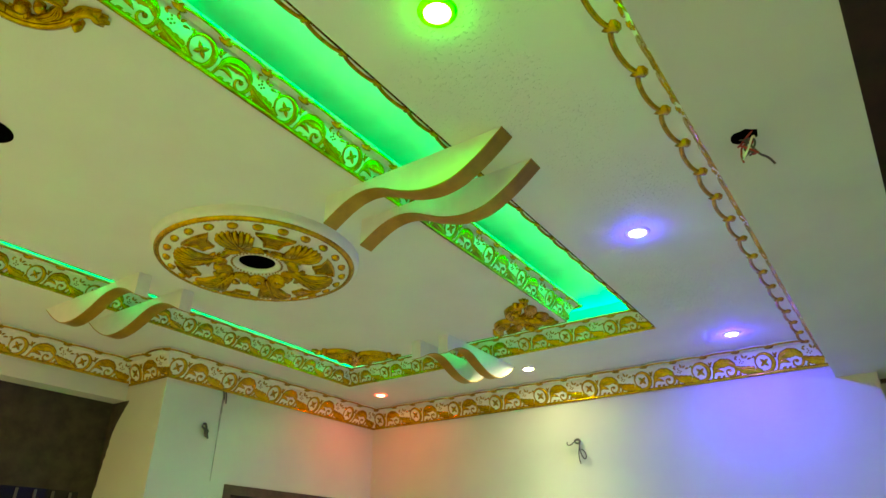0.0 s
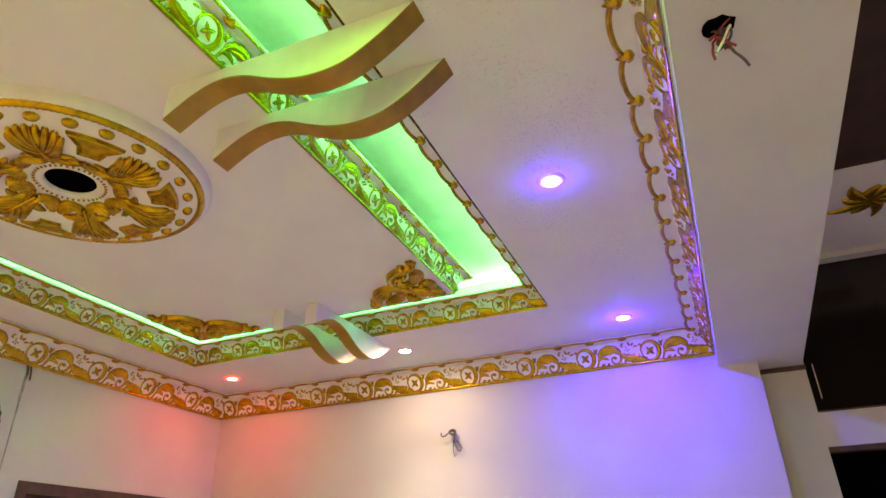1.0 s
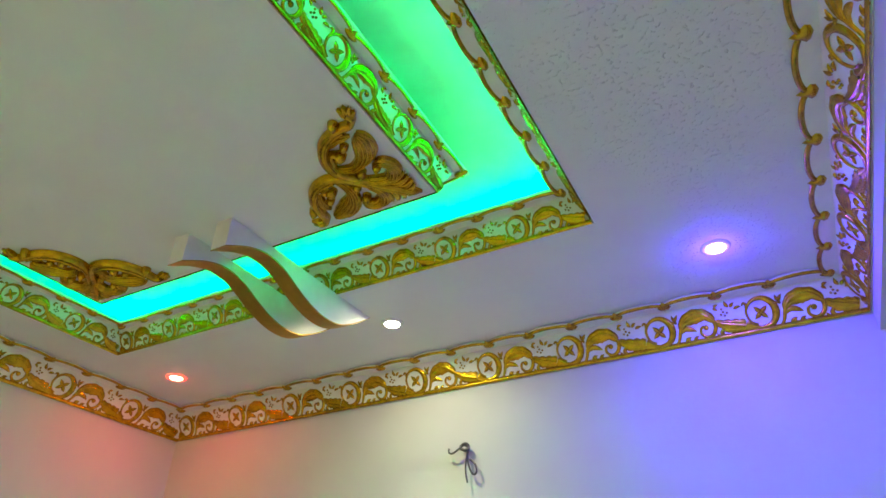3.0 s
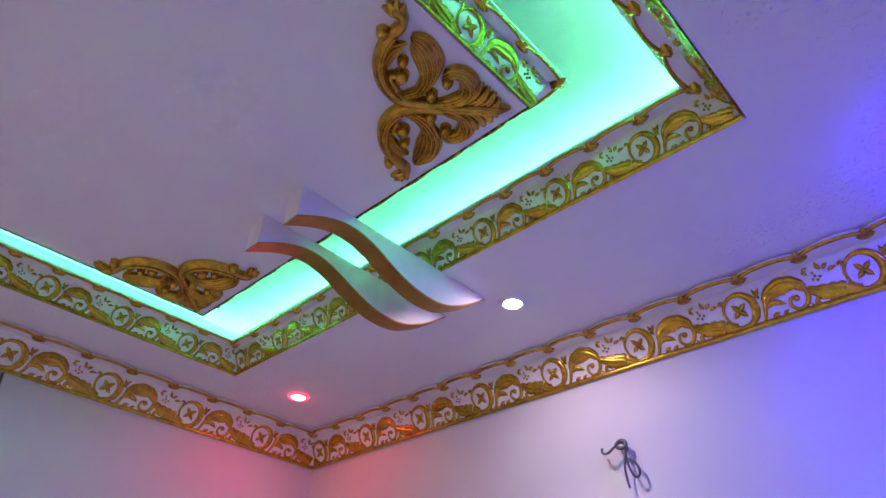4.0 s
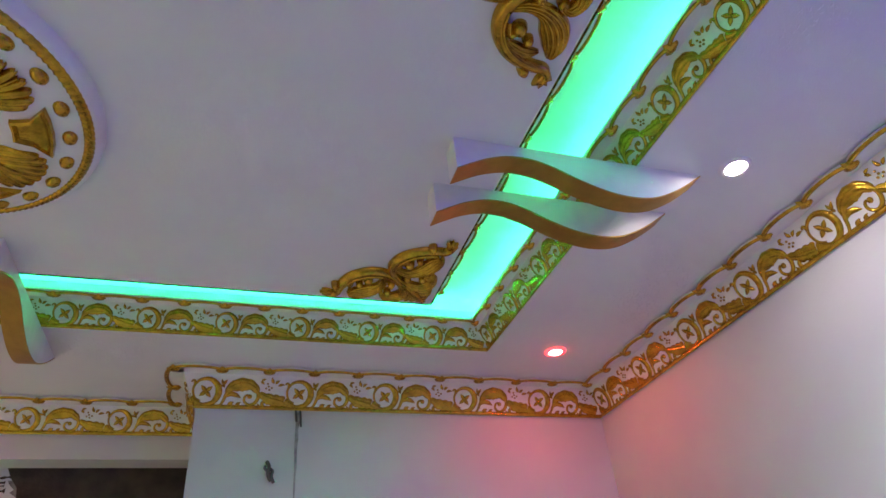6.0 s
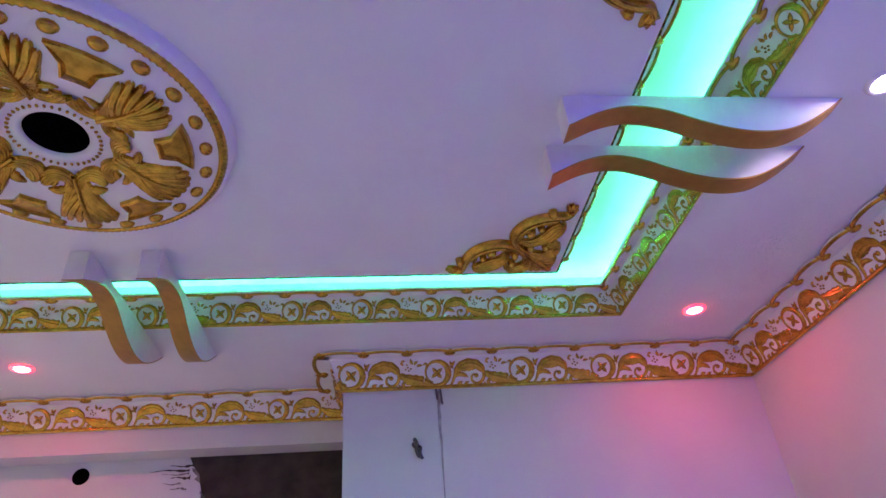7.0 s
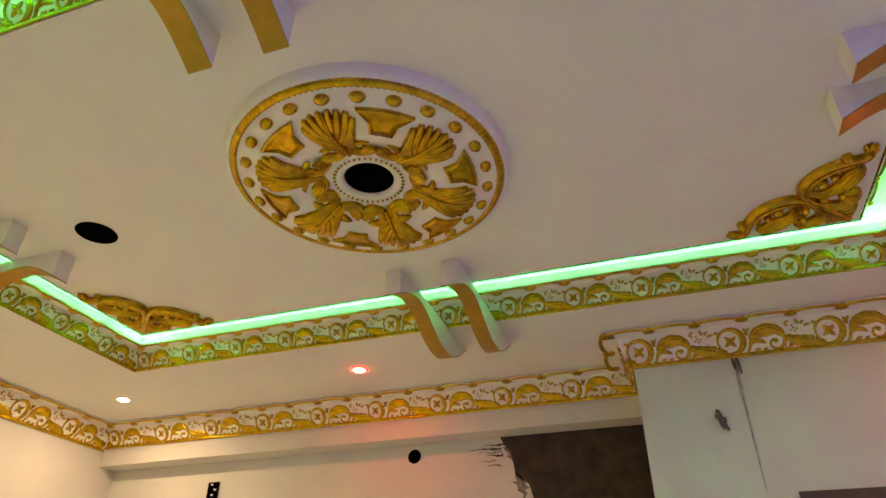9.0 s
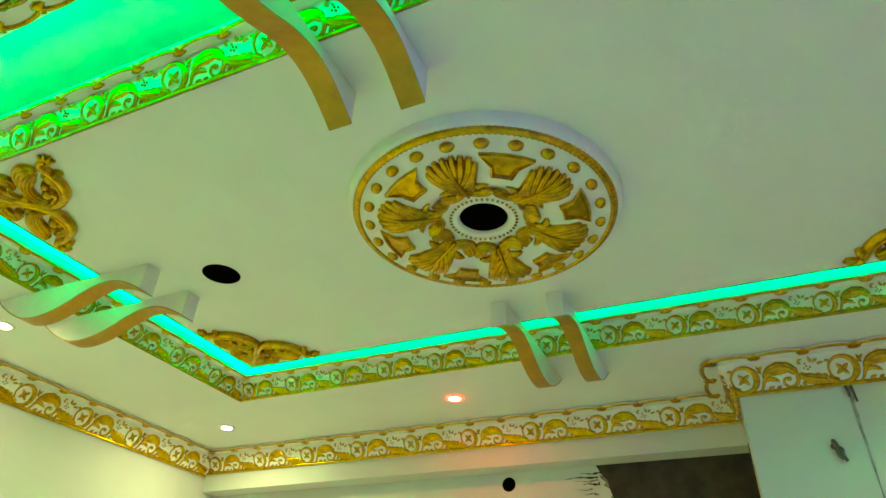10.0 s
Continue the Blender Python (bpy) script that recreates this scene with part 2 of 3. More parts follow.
# ---- ceiling ----
structure("ceiling", boxes((-1.47, WALL_N, Z, 0.0, WALL_F, Z + 0.03), (RX, WALL_N, Z, BEAM, WALL_F, Z + 0.03),
                           (0.0, 0.0, Z, RX, WALL_F, Z + 0.03), (0.0, WALL_N, Z, RX, RY, Z + 0.03)), CEIL, "white false ceiling round a lit recess", "ceiling")
structure("ceiling_upper", boxes((-0.2, RY - 0.2, 3.27, RX + 0.2, 0.2, 3.33)), BOARD, "darkened top of the lit ceiling recess", "ceiling")
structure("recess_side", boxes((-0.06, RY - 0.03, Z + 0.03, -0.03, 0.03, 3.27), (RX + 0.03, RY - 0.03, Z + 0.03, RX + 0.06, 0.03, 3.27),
                               (-0.06, 0.03, Z + 0.03, RX + 0.06, 0.06, 3.27), (-0.06, RY - 0.06, Z + 0.03, RX + 0.06, RY - 0.03, 3.27)), BOARD, "darkened side of the ceiling recess", "ceiling")
structure("ceiling_panel", boxes((INSET, RY + INSET, Z, RX - INSET, -INSET, Z + 0.03)), PANEL_PAINT, "white dropped centre panel of the ceiling", "ceiling")

for x0, y0, x1, y1 in ((-0.028, RY, -0.022, 0), (RX + 0.022, RY, RX + 0.028, 0), (0, 0.022, RX, 0.028), (0, RY - 0.028, RX, RY - 0.022)):
    tagged(part("led_tape", boxes((x0, y0, 3.165, x1, y1, 3.178)), LED_GREEN), "green glowing light tape hidden in the ceiling recess", "light tape", "cove light tapes")

# ---- mouldings ----
def moulding(name, label, start, facing, long, m0, m1, z0, bd, bh, fd, unit, waves, count, group):
    """One straight run: white body with a gold bead; scrolls on its slope and a wavy line on its flange."""
    ed = Vector((*facing, 0)).normalized()
    es = Vector((0, 0, 1)).cross(ed)
    base = Matrix.Translation((*start, z0)) @ Matrix((es, ed, (0, 0, 1))).transposed().to_4x4()
    bm = bmesh.new()
    lip = fd if z0 == Z else fd * 0.36
    prof = [(0, 0), (0.004, -0.002), (0.012, 0.018), (bd, bh), (bd + 0.002, bh + 0.002), (bd + lip, bh + 0.002), (bd + lip, bh + 0.012), (0, bh + 0.012)]
    ends = [[bm.verts.new((m0 * d, d, h)) for d, h in prof], [bm.verts.new((long + m1 * d, d, h)) for d, h in prof]]
    n = len(prof)
    for i in range(n):
        bm.faces.new((ends[0][i], ends[0][(i + 1) % n], ends[1][(i + 1) % n], ends[1][i]))
    bm.faces.new(ends[0])
    bm.faces.new(ends[1])
    run = tagged(part(name, bm, PLASTER, matrix=base), label, "cornice", group)
    bm = bmesh.new()
    rows = []
    for end in (0, 1):
        row = []
        for k in range(7):
            a = radians(-60 + 30 * k * 1.2)
            d, h = 0.004 + 0.013 * math.cos(a), 0.008 + 0.015 * math.sin(a)
            row.append(bm.verts.new(((m0 * d) if end == 0 else long + m1 * d, d, h)))
        rows.append(row)
    for q in range(6):
        bm.faces.new((rows[0][q], rows[0][q + 1], rows[1][q + 1], rows[1][q]))
    part("bead", bm, GOLD, run, "gold painted bead", True)
    slope = math.hypot(bd, bh)
    ev = Vector((0, bd / slope, bh / slope))
    en = Vector((0, bh / slope, -bd / slope))
    l0, l1 = m0 * bd / 2, long + m1 * bd / 2
    k = max(1, round((l1 - l0) / count))
    step = (l1 - l0) / k
    for i in range(k):
        o = new("scroll", unit)
        o.parent = run
        o.matrix_basis = Matrix.Translation(Vector((l0 + step * i, 0, 0)) + en * 0.003) @ Matrix(((1, 0, 0), ev, en)).transposed().to_4x4() @ Matrix.Diagonal((step / count, 1, 1, 1))
    l0, l1 = m0 * (bd + fd * 0.5), long + m1 * (bd + fd * 0.5)
    k = max(1, round((l1 - l0) / (count / 2)))
    step = (l1 - l0) / k
    for i in range(k):
        o = new("wavy_line", waves)
        o.parent = run
        o.matrix_basis = Matrix.Translation((l0 + step * i, bd, bh)) @ Matrix(((1, 0, 0), (0, 1, 0), (0, 0, -1))).transposed().to_4x4() @ Matrix.Diagonal((step / (count / 2), 1, 1, 1))
    return run


def shared(name, bm, material, smooth=True):
    me = bpy.data.meshes.new(name)
    bm.to_mesh(me)
    bm.free()
    for f in me.polygons:
        f.use_smooth = smooth
    me.materials.append(material)
    return me


def scroll_mesh(p, h):
    """One repeat of the running vine: a ringed flower, a stem with a broad leaf arching over a curl, a long leaf back to the next ring."""
    bm = bmesh.new()
    k = 0.007

    def at(pts):
        return [(p * x, h * y) for x, y in pts]

    def vine(keys, n):
        line = smooth_line([(p * x, h * y, h * w) for x, y, w in keys], n)
        ribbon(bm, [(x, y) for x, y, w in line], [max(0.88 * w, 0.002) for x, y, w in line], k)
    # long leaf arriving from the last repeat, running into the ring: thick on its far side, thin where it closes
    frond(bm, [(p * x, h * y, h * a, h * b) for x, y, a, b in ((0.0, 0.22, 0.20, 0.14), (0.05, 0.16, 0.17, 0.10), (0.12, 0.11, 0.08, 0.07), (0.17, 0.10, 0.06, 0.06))], k, 2, 0.003, 3, 0.3, 8)
    r = h / p
    cx, cy = 0.165, 0.50
    vine([(cx + r * q * math.cos(radians(a)), cy + q * math.sin(radians(a)), w) for a, q, w in
          ((-105, 0.40, 0.09), (-60, 0.39, 0.17), (-15, 0.37, 0.22), (30, 0.37, 0.21), (75, 0.38, 0.15), (120, 0.38, 0.10), (165, 0.37, 0.08), (210, 0.35, 0.07), (245, 0.31, 0.05))], 26)
    for a in range(4):
        leaf(bm, p * cx, h * cy, a * 90 + 40, h * 0.23, h * 0.13, k, 0.0)
    dome(bm, p * cx, h * cy, h * 0.05, h * 0.05, k * 1.4, 7)
    vine([(0.04, 0.66, 0.05), (0.045, 0.78, 0.09), (0.025, 0.82, 0.07), (0.01, 0.76, 0.05)], 7)
    # stem and the broad arching leaf that ends in a curl
    vine([(0.30, 0.04, 0.08), (0.345, 0.18, 0.09), (0.375, 0.40, 0.12), (0.41, 0.58, 0.14)], 10)
    frond(bm, [(p * x, h * y, h * a, h * b) for x, y, a, b in ((0.38, 0.44, 0.06, 0.05), (0.42, 0.62, 0.14, 0.14), (0.50, 0.74, 0.18, 0.24), (0.58, 0.76, 0.18, 0.24), (0.655, 0.68, 0.17, 0.14), (0.71, 0.52, 0.11, 0.08))], k * 1.3, 3, 0.0035, 5, 0.16, 16)
    vine([(0.66, 0.70, 0.12), (0.715, 0.52, 0.14), (0.72, 0.34, 0.13), (0.685, 0.18, 0.12), (0.625, 0.13, 0.10), (0.575, 0.24, 0.09), (0.58, 0.38, 0.08), (0.615, 0.43, 0.07)], 24)
    dome(bm, p * 0.63, h * 0.38, h * 0.075, h * 0.075, k * 1.3, 8)
    frond(bm, [(p * x, h * y, h * a, h * b) for x, y, a, b in ((0.38, 0.36, 0.03, 0.03), (0.43, 0.44, 0.08, 0.07), (0.49, 0.40, 0.07, 0.06), (0.535, 0.33, 0.01, 0.01))], k, 1, 0.002, 0, 0, 8)
    # long leaf leaving the curl for the next ring
    frond(bm, [(p * x, h * y, h * a, h * b) for x, y, a, b in ((0.735, 0.50, 0.06, 0.06), (0.79, 0.40, 0.12, 0.16), (0.87, 0.32, 0.17, 0.23), (0.94, 0.27, 0.20, 0.20), (1.0, 0.22, 0.20, 0.14))], k * 1.2, 3, 0.003, 4, 0.2, 12)
    # buds, leaflets and dots between
    for x, y, a, l, w in ((0.355, 0.70, 115, 0.20, 0.09), (0.35, 0.70, 60, 0.19, 0.09), (0.345, 0.68, 165, 0.17, 0.08), (0.355, 0.62, 95, 0.12, 0.07),
                          (0.405, 0.10, 30, 0.20, 0.11), (0.44, 0.07, 70, 0.16, 0.08), (0.49, 0.08, 40, 0.19, 0.10), (0.53, 0.06, 100, 0.13, 0.07),
                          (0.76, 0.08, 60, 0.26, 0.11), (0.79, 0.06, 100, 0.15, 0.08), (0.75, 0.08, 130, 0.14, 0.07), (0.745, 0.86, 20, 0.15, 0.08), (0.735, 0.84, -40, 0.14, 0.08), (0.885, 0.80, 110, 0.20, 0.10), (0.90, 0.78, 40, 0.17, 0.09), (0.93, 0.72, 10, 0.20, 0.09)):
        leaf(bm, p * x, h * y, a, h * l, h * w, k, 0.25)
    for x, y in ((0.80, 0.64), (0.825, 0.70), (0.835, 0.60), (0.86, 0.66), (0.815, 0.78), (0.385, 0.04), (0.585, 0.05)):
        dome(bm, p * x, h * y, h * 0.034, h * 0.034, k, 6)
    return shared("scroll", bm, GOLD)


def wave_mesh(p, f):
    """One scallop of the flange's edge: a doubled gold band, and a pointed bud where two scallops meet."""
    bm = bmesh.new()
    pts = [(p * (0.5 - 0.5 * math.cos(math.pi * i / 16)), f * (0.40 + 0.48 * math.sin(math.pi * i / 16) ** 0.8)) for i in range(17)]
    ribbon(bm, pts, [f * 0.21] * 17, 0.010)
    ribbon(bm, [(x, y - f * 0.10) for x, y in pts[1:-1]], [f * 0.07] * 15, 0.006)
    w = 0.028 + f * 0.08
    edge = [(0, f * 0.16), (w * 0.75, f * 0.26), (w, f * 0.44), (w * 0.55, f * 0.62), (w * 0.30, f * 0.80), (0, f * 0.96), (-w * 0.30, f * 0.80), (-w * 0.55, f * 0.62), (-w, f * 0.44), (-w * 0.75, f * 0.26)]
    low, mid = [bm.verts.new((x, y, 0)) for x, y in edge], [bm.verts.new((x * 0.72, f * 0.48 + (y - f * 0.48) * 0.72, 0.011)) for x, y in edge]
    top = bm.verts.new((0, f * 0.50, 0.016))
    for i in range(10):
        j = (i + 1) % 10
        bm.faces.new((low[i], low[j], mid[j], mid[i]))
        bm.faces.new((mid[i], mid[j], top))
    gilt = len(bm.faces)
    rows = [[bm.verts.new((x, q, z)) for q, z in ((0, 0.001), (y + f * 0.05, 0.001), (y + f * 0.05, -0.014))] for x, y in pts]
    for u, v in zip(rows, rows[1:]):
        for q in (0, 1):
            bm.faces.new((u[q], u[q + 1], v[q + 1], v[q]))
    me = shared("wavy_line", bm, GOLD)
    me.materials.append(PLASTER)
    for i, q in enumerate(me.polygons):
        q.use_smooth = i < gilt
        q.material_index = 0 if i < gilt else 1
    return me


CP, RP = 0.50, 0.38
CORN = dict(z0=2.812, bd=0.080, bh=0.172, fd=0.108, unit=scroll_mesh(CP, 0.184), waves=wave_mesh(CP / 2, 0.108), count=CP, group="wall cornices")
LOW = dict(CORN, z0=2.834, bh=0.150, unit=scroll_mesh(CP, 0.164))
RING = dict(z0=Z, bd=0.070, bh=0.125, fd=0.066, unit=scroll_mesh(RP, 0.138), waves=wave_mesh(RP / 2, 0.066), count=RP, group="recess mouldings")
PANEL = dict(RING, bd=0.058, bh=0.120, fd=0.048, waves=wave_mesh(RP / 2, 0.048), group="panel mouldings")
for st, fc, ln, a, b in (((WALL_L, STEP), (1, 0), WALL_F - STEP, -1, -1), ((WALL_L, WALL_F), (0, -1), BEAM - WALL_L, 1, -1), ((BEAM, WALL_F), (-1, (BEAM - BEAM_NEAR) / (WALL_F - WALL_N)), WALL_F - WALL_N, 1, -1),
                         ((BEAM_NEAR, WALL_N), (0, 1), BEAM_NEAR - WALL_LB, 1, -1), ((WALL_LB, WALL_N), (1, 0), STEP - WALL_N, 1, -1), ((WALL_LB, STEP), (0, -1), WALL_L - WALL_LB, 1, 1)):
    moulding("cornice", "white plaster cornice with gold scrolls and bead", st, fc, ln, a, b, **(dict(CORN, fd=0.085, waves=wave_mesh(CP / 2, 0.085)) if fc[0] == -1 else LOW if st == (WALL_LB, WALL_N) else CORN))
for st, fc, ln in (((0, RY), (1, 0), -RY), ((0, 0), (0, -1), RX), ((RX, 0), (-1, 0), -RY), ((RX, RY), (0, 1), RX)):
    moulding("recess_moulding", "white and gold scroll moulding round the lit recess", st, fc, ln, 1, -1, **RING)
PX, PY = RX - INSET, RY + INSET
for st, fc, ln in (((PX, PY), (1, 0), -INSET - PY), ((PX, -INSET), (0, 1), PX - INSET), ((INSET, -INSET), (-1, 0), -INSET - PY), ((INSET, PY), (0, -1), PX - INSET)):
    moulding("panel_moulding", "white and gold scroll moulding on the panel edge", st, fc, ln, -1, 1, **PANEL)

# ---- wave boards ----
def wave_board():
    """Along +x from the panel tip (0) to the outer end (0.99); z=0 is the ceiling."""
    n, wide, long = 48, 0.082, 1.015
    keys = [(0, -0.142), (0.06, -0.108), (0.12, -0.078), (0.2, -0.054), (0.28, -0.053), (0.36, -0.074), (0.45, -0.115), (0.55, -0.150), (0.65, -0.164), (0.75, -0.152), (0.84, -0.112), (0.92, -0.062), (1.0, -0.003)]

    def low(u):
        i = max(k for k in range(len(keys) - 1) if keys[k][0] <= u)
        (u0, z0), (u1, z1) = keys[i], keys[i + 1]
        up, zp = keys[max(i - 1, 0)]
        un, zn = keys[min(i + 2, len(keys) - 1)]
        t, h = (u - u0) / (u1 - u0), u1 - u0
        s0, s1 = (z1 - zp) / (u1 - up) * h, (zn - z0) / (un - u0) * h
        return (2 * t ** 3 - 3 * t * t + 1) * z0 + (t ** 3 - 2 * t * t + t) * s0 + (3 * t * t - 2 * t ** 3) * z1 + (t ** 3 - t * t) * s1

    top = tagged(new("wave_board"), "white S-curved plaster board with a gold underside", "ceiling ornament", "wave boards")
    bm = bmesh.new()
    g = bmesh.new()
    rows, strip = [], []
    for i in range(n + 1):
        u = i / n
        x, z = long * u, low(u)
        rows.append([bm.verts.new((x, y, q)) for y, q in ((-wide / 2, -0.001), (-wide / 2, z), (wide / 2, z), (wide / 2, -0.001))])
        strip.append([g.verts.new((x, y, q)) for y, q in ((-wide / 2 - 0.001, z + 0.003), (-wide / 2 - 0.001, z - 0.003), (wide / 2 + 0.001, z - 0.003), (wide / 2 + 0.001, z + 0.003))])
    for src, rr in ((bm, rows), (g, strip)):
        for a, b in zip(rr, rr[1:]):
            for q in range(4):
                src.faces.new((a[q], a[(q + 1) % 4], b[(q + 1) % 4], b[q]))
        src.faces.new(rr[0])
        src.faces.new(rr[-1])
    part("board", bm, PLASTER, top)
    part("underside", g, GOLD_FLAT, top, "brown gold painted underside")
    return top


first = wave_board()
spots = [(2.228, -2.598, 0, 0.93), (2.222, -2.338, 0, 0.93), (1.339, -0.735, 90, 1.0), (1.584, -0.735, 90, 1.0), (0.735, -2.600, 180, 1.06), (0.735, -2.308, 180, 1.06), (1.360, -4.04, -90, 1.06), (1.637, -4.04, -90, 1.06)]
for i, (x, y, a, long) in enumerate(spots):
    m = pose(x, y, Z, 0, 0, a) @ Matrix.Diagonal((long, 1, 1, 1))
    if i == 0:
        first.matrix_basis = m
    else:
        copy_thing(first, m @ Matrix.Diagonal((1 / first.scale.x, 1, 1, 1)))

# ---- medallion ----
def swell(r):
    """How far the rose's face hangs below the ceiling at radius r: a ring that swells between the middle and the rim."""
    keys = [(0.0, 0.044), (0.165, 0.044), (0.225, 0.062), (0.285, 0.082), (0.345, 0.088), (0.405, 0.080), (0.470, 0.065), (0.515, 0.055), (0.540, 0.046), (0.60, 0.0)]
    for (r0, z0), (r1, z1) in zip(keys, keys[1:]):
        if r <= r1:
            return z0 + (z1 - z0) * (r - r0) / (r1 - r0)
    return 0.0


def bent(bm):
    for v in bm.verts:
        v.co.z += swell(math.hypot(v.co.x, v.co.y))
    return bm


def acanthus():
    """A leaf along +x: a ragged blade of fluted fingers on a pair of scrolled lobes that reach for its neighbours."""
    bm = bmesh.new()
    for sgn in (1, -1):
        for k in range(7):   # half of the blade: fingers that part from the rib and bend towards the tip
            x, y, w = ((0.276, 0.046, 0.013), (0.312, 0.062, 0.014), (0.350, 0.082, 0.015), (0.386, 0.098, 0.016), (0.414, 0.084, 0.016), (0.430, 0.054, 0.015), (0.438, 0.020, 0.014))[k]
            root = (0.180 + 0.026 * k, 0.004 * sgn)
            mid = (root[0] * 0.42 + x * 0.58 - 0.018, y * 0.58 * sgn)
            frond(bm, [(*root, 0.012, 0.012), (*mid, w * 1.15, w * 1.15), (x - 0.012, y * 0.92 * sgn, w * 0.9, w * 0.9), (x, y * sgn, 0.003, 0.003)], 0.021 + 0.0015 * (k % 2) + 0.001 * k, 2, 0.006, 0, 0, 10)
        # scrolled foot, then the fluted lobe that meets the next leaf's
        frond(bm, [(0.236, 0.014 * sgn, 0.012, 0.012), (0.202, 0.020 * sgn, 0.020, 0.020), (0.184, 0.044 * sgn, 0.026, 0.026), (0.184, 0.072 * sgn, 0.038, 0.032), (0.198, 0.094 * sgn, 0.042, 0.030), (0.212, 0.106 * sgn, 0.010, 0.010)], 0.027, 5, 0.010, 3, 0.12, 16)
        frond(bm, [(0.222, 0.024 * sgn, 0.010, 0.010), (0.244, 0.044 * sgn, 0.016, 0.014), (0.248, 0.070 * sgn, 0.018, 0.015), (0.240, 0.100 * sgn, 0.003, 0.003)], 0.020, 3, 0.008, 3, 0.2, 12)
    ribbon(bm, [(0.185 + 0.041 * i, 0) for i in range(7)], [0.020, 0.022, 0.018, 0.016, 0.014, 0.012, 0.006], 0.029)
    return shared("acanthus_leaf", bent(bm), GOLD)


def plaque():
    """A tapered panel with curved sides, a raised border and a sunk middle, wide side outwards."""
    bm = bmesh.new()

    def ring(inset, z):
        pts = []
        ro, ri = 0.436 - inset, 0.326 + inset
        wo, wi, wm = radians(14.2) - inset / 0.43, radians(7.6) - inset / 0.33, 0.056 - inset
        for t in range(5):
            a = -wo + 2 * wo * t / 4
            pts.append((ro * math.cos(a), ro * math.sin(a), z))
        pts.append((0.378, wm, z))
        for t in range(3):
            a = wi - wi * t
            pts.append((ri * math.cos(a), ri * math.sin(a), z))
        pts.append((0.378, -wm, z))
        return [bm.verts.new(p) for p in pts]
    rr = [ring(0, 0.0), ring(0.002, 0.015), ring(0.009, 0.017), ring(0.014, 0.006), ring(0.020, 0.008)]
    n = len(rr[0])
    for a, b in zip(rr, rr[1:]):
        for i in range(n):
            bm.faces.new((a[i], a[(i + 1) % n], b[(i + 1) % n], b[i]))
    bm.faces.new(rr[-1])
    return shared("plaque", bent(bm), GOLD, False)


def medallion(x, y):
    top = tagged(new("ceiling_medallion"), "round white ceiling rose with gold acanthus leaves and beads", "ceiling rose")
    top.location, top.scale = (x, y, Z), (0.985, 0.985, 1)
    prof = [(0.100, 0.0), (0.100, -0.040), (0.112, -0.050), (0.125, -0.048), (0.150, -0.048), (0.165, -0.044)] + [(0.165 + 0.025 * k, -swell(0.165 + 0.025 * k)) for k in range(1, 15)] + [(0.522, -0.053), (0.545, -0.046), (0.556, -0.040), (0.562, -0.022), (0.566, 0.0)]
    bm = bmesh.new()
    n = 96
    ring = [[bm.verts.new((r * math.cos(2 * math.pi * i / n), r * math.sin(2 * math.pi * i / n), z)) for i in range(n)] for r, z in prof]
    for a, b in zip(ring, ring[1:]):
        for i in range(n):
            bm.faces.new((a[i], a[(i + 1) % n], b[(i + 1) % n], b[i]))
    part("disc", bm, PLASTER, top, "", True)
    bm = bmesh.new()
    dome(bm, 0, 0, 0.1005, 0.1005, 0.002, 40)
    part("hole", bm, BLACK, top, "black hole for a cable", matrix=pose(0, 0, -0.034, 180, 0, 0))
    bm = bmesh.new()   # twisted rope on the rim
    n, m = 576, 7
    rows = []
    for i in range(n):
        a = 2 * math.pi * i / n
        row = []
        for k in range(m):
            b = math.pi * k / (m - 1)
            t = 0.0125 * (1 + 0.13 * math.sin(144 * a + 2.4 * b))
            row.append(bm.verts.new(((0.527 + 1.25 * t * math.cos(b)) * math.cos(a), (0.527 + 1.25 * t * math.cos(b)) * math.sin(a), -swell(0.527 + 1.25 * t * math.cos(b)) + 0.001 - t * math.sin(b))))
        rows.append(row)
    for i in range(n):
        for k in range(m - 1):
            bm.faces.new((rows[i][k], rows[i][k + 1], rows[(i + 1) % n][k + 1], rows[(i + 1) % n][k]))
    part("rope_rim", bm, GOLD, top, "gold twisted rope rim", True)
    bead = bmesh.new()
    dome(bead, 0, 0, 0.0225, 0.0300, 0.020, 12)
    bead = shared("bead", bead, GOLD)
    pearl = bmesh.new()
    dome(pearl, 0, 0, 0.0072, 0.0050, 0.007, 8)
    pearl = shared("pearl", pearl, GOLD)
    for name, me, count, first_angle, r, z in (("bead", bead, 24, 5.0, 0.474, -swell(0.474)), ("pearl", pearl, 40, 0.0, 0.137, -0.050), ("acanthus_leaf", acanthus(), 6, 2.5, 0.0, 0.0), ("plaque", plaque(), 6, 32.5, 0.0, 0.0)):
        for k in range(count):
            o = new(name, me)
            o.parent = top
            a = first_angle + 360 * k / count
            o.matrix_basis = pose(0, 0, z, 180, 0, 0) @ pose(0, 0, 0, 0, 0, -a) @ pose(r, 0, 0, 0, 12 if name == "bead" else 0, 0)
    return top


MED = medallion(1.474, -2.392)

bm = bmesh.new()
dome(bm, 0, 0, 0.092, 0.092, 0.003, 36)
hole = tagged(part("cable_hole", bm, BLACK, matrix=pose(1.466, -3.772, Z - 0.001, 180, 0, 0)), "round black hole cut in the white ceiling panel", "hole")

